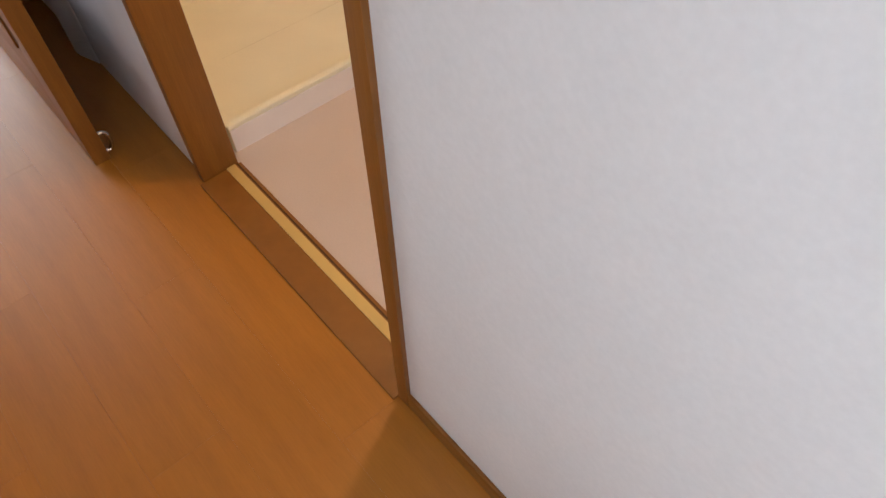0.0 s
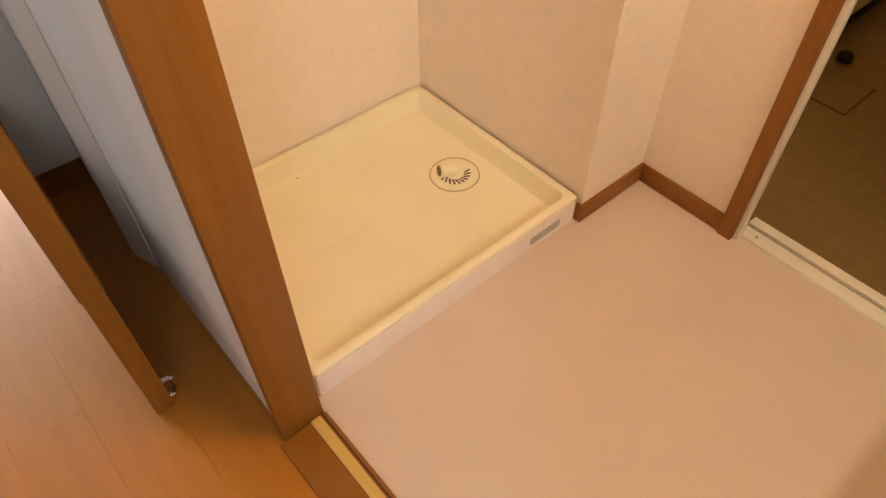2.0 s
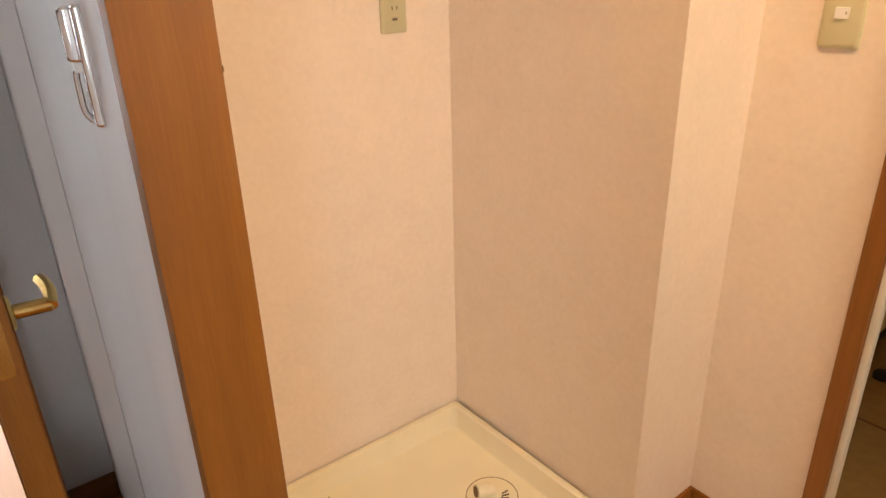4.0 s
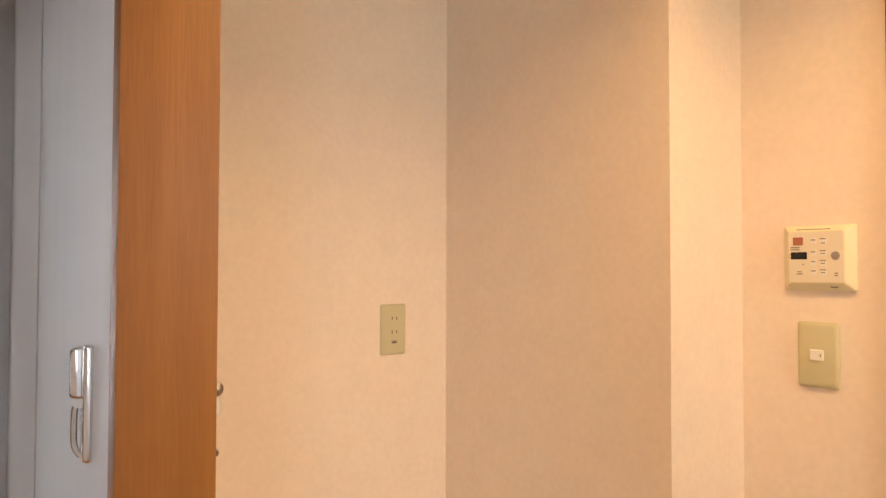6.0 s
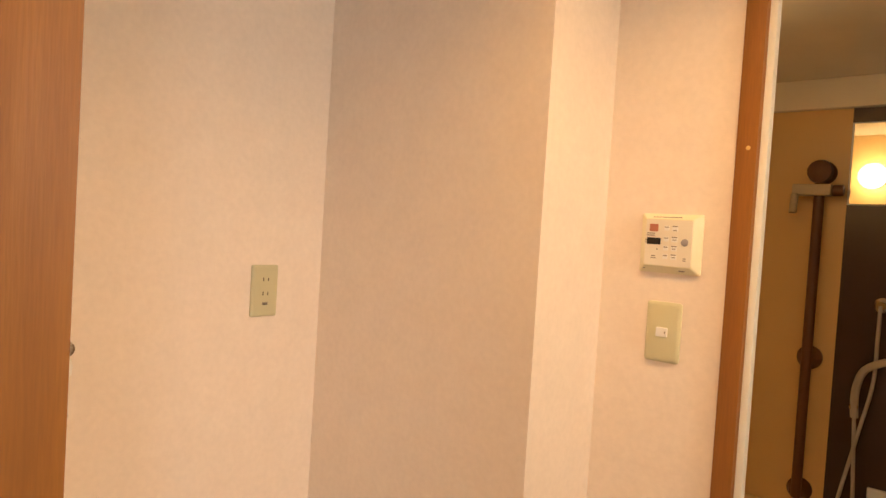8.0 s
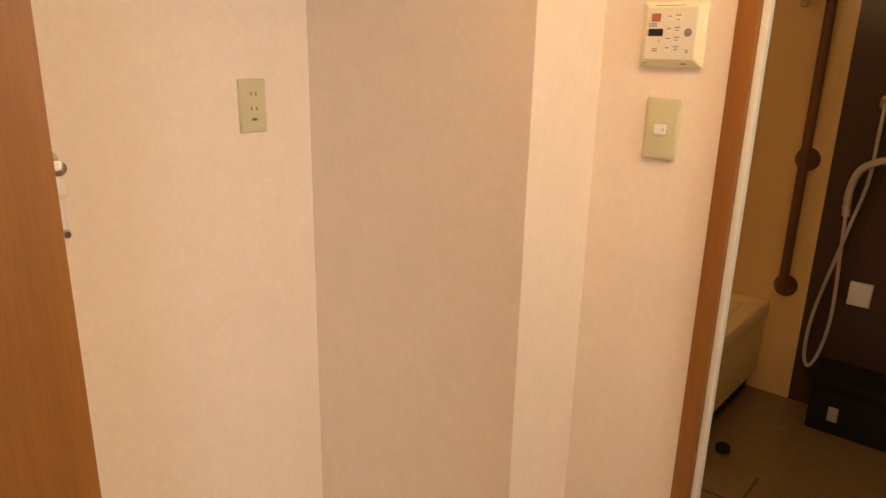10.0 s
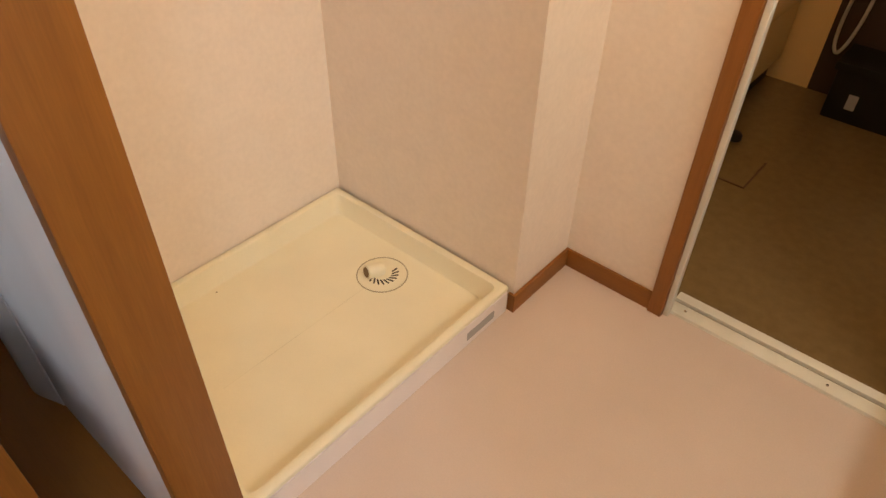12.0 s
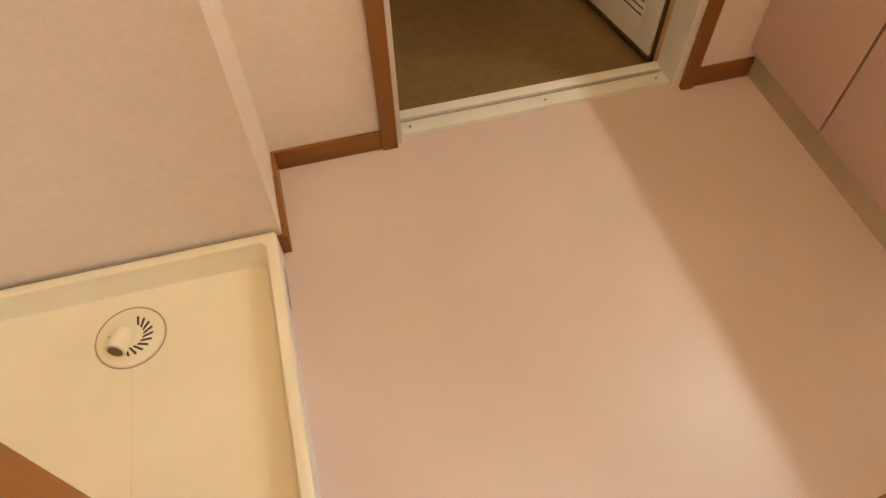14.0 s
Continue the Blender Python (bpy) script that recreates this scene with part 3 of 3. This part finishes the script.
# ---- bathroom ----
F, B = -0.03, 1.90
structure("floor_bathroom", [(-0.80, 1.28, 0.3625, B, F - 0.05, F)], M_BATHFLOOR, "beige bathroom floor", "floor")
structure("wall_bath_west", [(-0.85, -0.76, 0.372, B + 0.1, F, 2.2)], M_BATHWALL, "beige bathroom wall panel", "wall")
structure("wall_bath_east", [(1.20, 1.29, 0.372, B + 0.1, F, 2.2)], M_BATHWALL, "beige bathroom side wall panel", "wall")
structure("wall_bath_north", [(-0.76, 0.150, B, B + 0.1, F, 2.2)], M_BATHWALL, "beige bathroom end wall panel", "wall")
structure("wall_bath_accent", [(0.150, 1.20, B, B + 0.1, F, 2.2)], M_BATHDARK, "dark brown bathroom accent panel", "wall")
structure("wall_bath_south", [(-0.76, 0.290, 0.3705, 0.40, F, 2.2), (1.075, 1.20, 0.3705, 0.40, F, 2.2), (0.290, 1.075, 0.3705, 0.40, 2.0205, 2.2)], M_BATHWALL, "beige bathroom wall beside the door", "wall")
structure("ceiling_bath", [(-0.85, 1.29, 0.3705, B + 0.1, 2.08, 2.25)], M_BATHCEIL, "cream bathroom ceiling", "ceiling")
structure("trim_bath", [(-0.759, 1.199, B - 0.05, B - 0.001, 1.965, 2.0795)], M_BATHCEIL, "cream cornice under the bathroom ceiling", "trim", 0.004)


def bathtub():
    t = thing("bathtub", (-0.37, 1.15, F), "cream acrylic bathtub with a plain apron", "bathtub")
    x0, x1, y0, y1 = -0.757, 0.024, 0.405, B - 0.004
    R = lambda i, z, r: ring_rect(x0 + i, x1 - i, y0 + i, y1 - i, z, r, 6)
    part("basin", loft([R(0.004, 0.32, 0.02), R(0.0, 0.33, 0.02), R(0.0, 0.375, 0.025), R(0.006, 0.388, 0.025), R(0.02, 0.392, 0.03), R(0.07, 0.392, 0.06), R(0.08, 0.385, 0.07), R(0.12, 0.05, 0.12), R(0.16, 0.02, 0.14)]), M_TUB, t)
    box("apron", x0 + 0.02, 0.012, y0 + 0.005, y1 - 0.005, 0.065, 0.322, M_TUB, t, 0.006, "cream apron panel")
    # Black here is the shadow of the toe recess, put into the colour.
    box("plinth", x0 + 0.03, -0.02, y0 + 0.01, y1 - 0.01, F, 0.0645, M_BLACKPL, t, 0, "recessed plinth, black for the shadow gap under the apron")


def grab_rail():
    g = thing("grab_rail", (0.066, B, 0.45), "dark wooden upright shower slide rail on the bathroom wall", "grab rail")
    part("pole", rod((0.066, 1.845, 0.445), (0.066, 1.845, 1.73), 0.019, 20), M_RAIL, g)
    for z in (0.465, 0.992, 1.718):
        part("wall_mount", bm_turn([(0.046, 0), (0.046, 0.008), (0.036, 0.022), (0.024, 0.055)], along((0.066, B - 0.0005, z), (0.066, 0, z)), 28), M_RAIL, g)
    part("end_cap", bm_turn([(0.02, 0), (0.042, 0.008), (0.046, 0.028), (0.042, 0.05), (0.02, 0.058)], along((0.066, 1.862, 1.718), (0.066, 0, 1.718)), 28), M_RAIL, g)
    s = part("slider", bm_box(-0.022, 0.113, 1.800, 1.868, 1.625, 1.668, 0.008), M_KICK, g, "beige shower holder slider")
    part("knob", rod((0.113, 1.835, 1.646), (0.150, 1.835, 1.646), 0.022), M_RAIL, s)
    part("hook", rod((-0.009, 1.80, 1.63), (-0.011, 1.79, 1.555), 0.014), M_KICK, s)


def shower():
    y = 1.852
    s = thing("shower_hose", (0.29, B, 1.2), "grey shower hose with hand shower against the dark panel", "shower")
    part("wall_elbow", bm_turn([(0.028, 0), (0.028, 0.006), (0.016, 0.014), (0.016, 0.05)], along((0.295, B - 0.0005, 1.225), (0.295, 0, 1.225))), M_CHROME, s)
    part("hose", tube([(0.295, y, 1.225), (0.294, y, 1.10), (0.290, y, 0.93), (0.252, y, 0.72), (0.195, y, 0.40), (0.188, y, 0.22), (0.212, y - 0.01, 0.165), (0.242, y - 0.01, 0.24),
                       (0.258, y, 0.40), (0.247, y, 0.66), (0.240, y, 0.80)], 0.0068), M_HOSE, s)
    part("hand_shower", tube([(0.240, y, 0.80), (0.238, y - 0.005, 0.90), (0.262, y - 0.02, 0.98), (0.315, y - 0.035, 1.02), (0.36, y - 0.04, 1.035)], 0.014), M_HOSE, s, "pale hand shower")
    part("shower_head", bm_turn([(0.02, 0), (0.042, 0.012), (0.045, 0.024), (0.04, 0.03)], along((0.375, y - 0.03, 1.045), (0.40, y - 0.1, 1.0))), M_WHITE, s)
    part("hook", rod((0.236, B, 0.84), (0.236, y - 0.01, 0.84), 0.015), M_CHROME, s)
    p = thing("wall_plate", (0.335, B, 0.49), "small white square plate on the dark bathroom panel", "plate")
    part("cover", plate(0.080, 0.096, 0.014, Matrix(((1, 0, 0, 0.333), (0, 0, -1, B - 0.0005), (0, 1, 0, 0.492), (0, 0, 0, 1))), 0.004, 0.004), M_WHITE, p)
    k = thing("bath_counter", (0.7, 1.8, F), "black bathroom counter box under the dark panel", "counter")
    box("body", 0.262, 1.19, 1.70, B - 0.001, F, 0.165, M_BLACKPL, k, 0.012)
    box("top", 0.25, 1.195, 1.68, B - 0.001, 0.1655, 0.20, M_BLACKPL, k, 0.010)
    part("label", slab(0.035, 0.06, 0.001, 0, 0, 0, Matrix(((1, 0, 0, 0.352), (0, 0, -1, 1.70), (0, 1, 0, 0.055), (0, 0, 0, 1)))), M_STICKER, k, "small grey label")
    mr = thing("bath_mirror", (0.5, B, 1.8), "mirror at the top of the dark bathroom panel", "mirror")
    box("frame", 0.152, 0.80, B - 0.010, B - 0.0005, 1.595, 1.91, M_WHITE, mr, 0.002)
    box("glass", 0.160, 0.79, B - 0.014, B - 0.0105, 1.600, 1.905, M_MIRROR, mr)


def bath_globe():
    g = thing("bath_lamp", (0.0, 0.40, 1.84), "lit white glass globe lamp on the bathroom wall", "lamp")
    k = Matrix(((1, 0, 0, 0.0), (0, 0, 1, 0.4005), (0, 1, 0, 1.84), (0, 0, 0, 1)))
    part("mount", bm_turn([(0.055, 0), (0.055, 0.012), (0.046, 0.022), (0.030, 0.026)], k), M_WHITE, g)
    ball = part("globe", bm_turn([(0.070 * math.sin(radians(a)), 0.095 - 0.070 * math.cos(radians(a))) for a in range(20, 176, 12)], k, 28), M_GLOW, g, "glowing white glass globe")
    ball.visible_shadow = False


def bath_door():
    a = math.atan2(0.650, -0.134)
    m = pose(1.072, 0.403, 0, 0, 0, math.degrees(a))
    d = thing("door_3", (1.072, 0.403, 0), "cream bathroom door with darkened frosted panel opened inward", "door", kind="structure")

    def piece(name, x0, x1, y0, y1, z0, z1, material, bev=0.003, label=""):
        bm = bm_box(x0, x1, y0, y1, z0, z1, bev)
        bmesh.ops.transform(bm, matrix=m, verts=bm.verts)
        return part(name, bm, material, d, label)
    W = 0.69
    piece("stile", 0.0, 0.055, -0.018, 0.018, 0.0, 1.97, M_ALU)
    piece("stile", W - 0.055, W, -0.018, 0.018, 0.0, 1.97, M_ALU)
    piece("rail", 0.0555, W - 0.0555, -0.018, 0.018, 0.0, 0.15, M_ALU)
    piece("rail", 0.0555, W - 0.0555, -0.018, 0.018, 1.90, 1.97, M_ALU)
    # Opaque panel; the dimness seen through it is put into the colour.
    piece("panel", 0.0555, W - 0.0555, -0.006, 0.006, 0.1505, 1.8995, M_FROST, 0, "brownish frosted panel, darkened for the dim room behind")
    # Vent slots are not cut: dark strips carry their shade as colour.
    for z in (0.088, 0.108, 0.128):
        piece("vent_slot", 0.062, W - 0.062, 0.0178, 0.0187, z, z + 0.005, M_GASKETGAP, 0, "strip coloured dark like a shaded vent slot")
    piece("bead", 0.0555, W - 0.0555, 0.0062, 0.021, 0.1385, 0.152, M_ALU, 0.003)
    piece("gasket", 0.0, W, 0.004, 0.016, -0.014, -0.0005, M_GASKETGAP, 0, "brown rubber gasket")
    # Dark strip stands for the shade in the hinge gap.
    piece("hinge_gap_strip", -0.004, -0.0005, -0.012, 0.012, 0.0, 1.97, M_GASKETGAP, 0, "dark strip for the shaded hinge gap")


bathtub()
grab_rail()
shower()
bath_globe()
bath_door()

hatch = thing("drain_hatch", (0.13, 1.10, F), "square drain hatch outlined in the bathroom floor", "drain hatch")
box("lid", 0.066, 0.2365, 1.014, 1.208, F, F + 0.004, M_BATHFLOOR, hatch, 0.001)
box("joint", 0.2366, 0.2425, 1.010, 1.212, F, F + 0.0035, M_GAP, hatch)
box("joint", 0.066, 0.2365, 1.0085, 1.0138, F, F + 0.0035, M_GAP, hatch)
plug = thing("drain_plug", (0.088, 1.292, F), "small black rubber bath plug on the floor", "plug")
part("stopper", bm_turn([(0.020, 0), (0.026, 0.004), (0.026, 0.022), (0.020, 0.030), (0.008, 0.032)], pose(0.088, 1.292, F)), M_BLACKPL, plug)

# ---- hallway planks ----
PLANK_W, PLANK_L = 0.15, 0.91
PLANKS = {}


def plank_mesh(length, width):
    key = (round(length, 3), round(width, 3))
    if key not in PLANKS:
        g = 0.00006
        bm = bm_box(-length / 2 + g, length / 2 - g, -width / 2 + g, width / 2 - g, -0.012, 0.0, 0.0003, 1)
        bmesh.ops.recalc_face_normals(bm, faces=bm.faces)
        me = bpy.data.meshes.new("plank")
        bm.to_mesh(me)
        bm.free()
        me.materials.append(M_PLANK)
        PLANKS[key] = me
    return PLANKS[key]


def plank_floor(floor, x0, x1, y0, y1):
    """Planks along x over one room, laid from y1 down, the last ones cut to fit."""
    row, top = 0, y1
    while top - y0 > 0.02:
        low = max(y0, top - PLANK_W)
        right = x1
        cut = PLANK_L - (row * 0.37) % PLANK_L
        while right - x0 > 0.02:
            left = max(x0, right - cut)
            ob = new("plank", plank_mesh(right - left, top - low))
            ob.location = ((left + right) / 2, (low + top) / 2, 0)
            ob.parent = floor
            right, cut = left, PLANK_L
        top = low
        row += 1


hf = thing("floor_hall", (0, 0, 0), "honey brown wooden plank floor of the hallway", "floor", kind="structure")
plank_floor(hf, -1.0, 2.6, -1.98, -0.900)
lf = thing("floor_living_room", (0, 0, 0), "honey brown wooden plank floor of the living room", "floor", kind="structure")
plank_floor(lf, -4.0, -1.0, -3.1, -0.35)
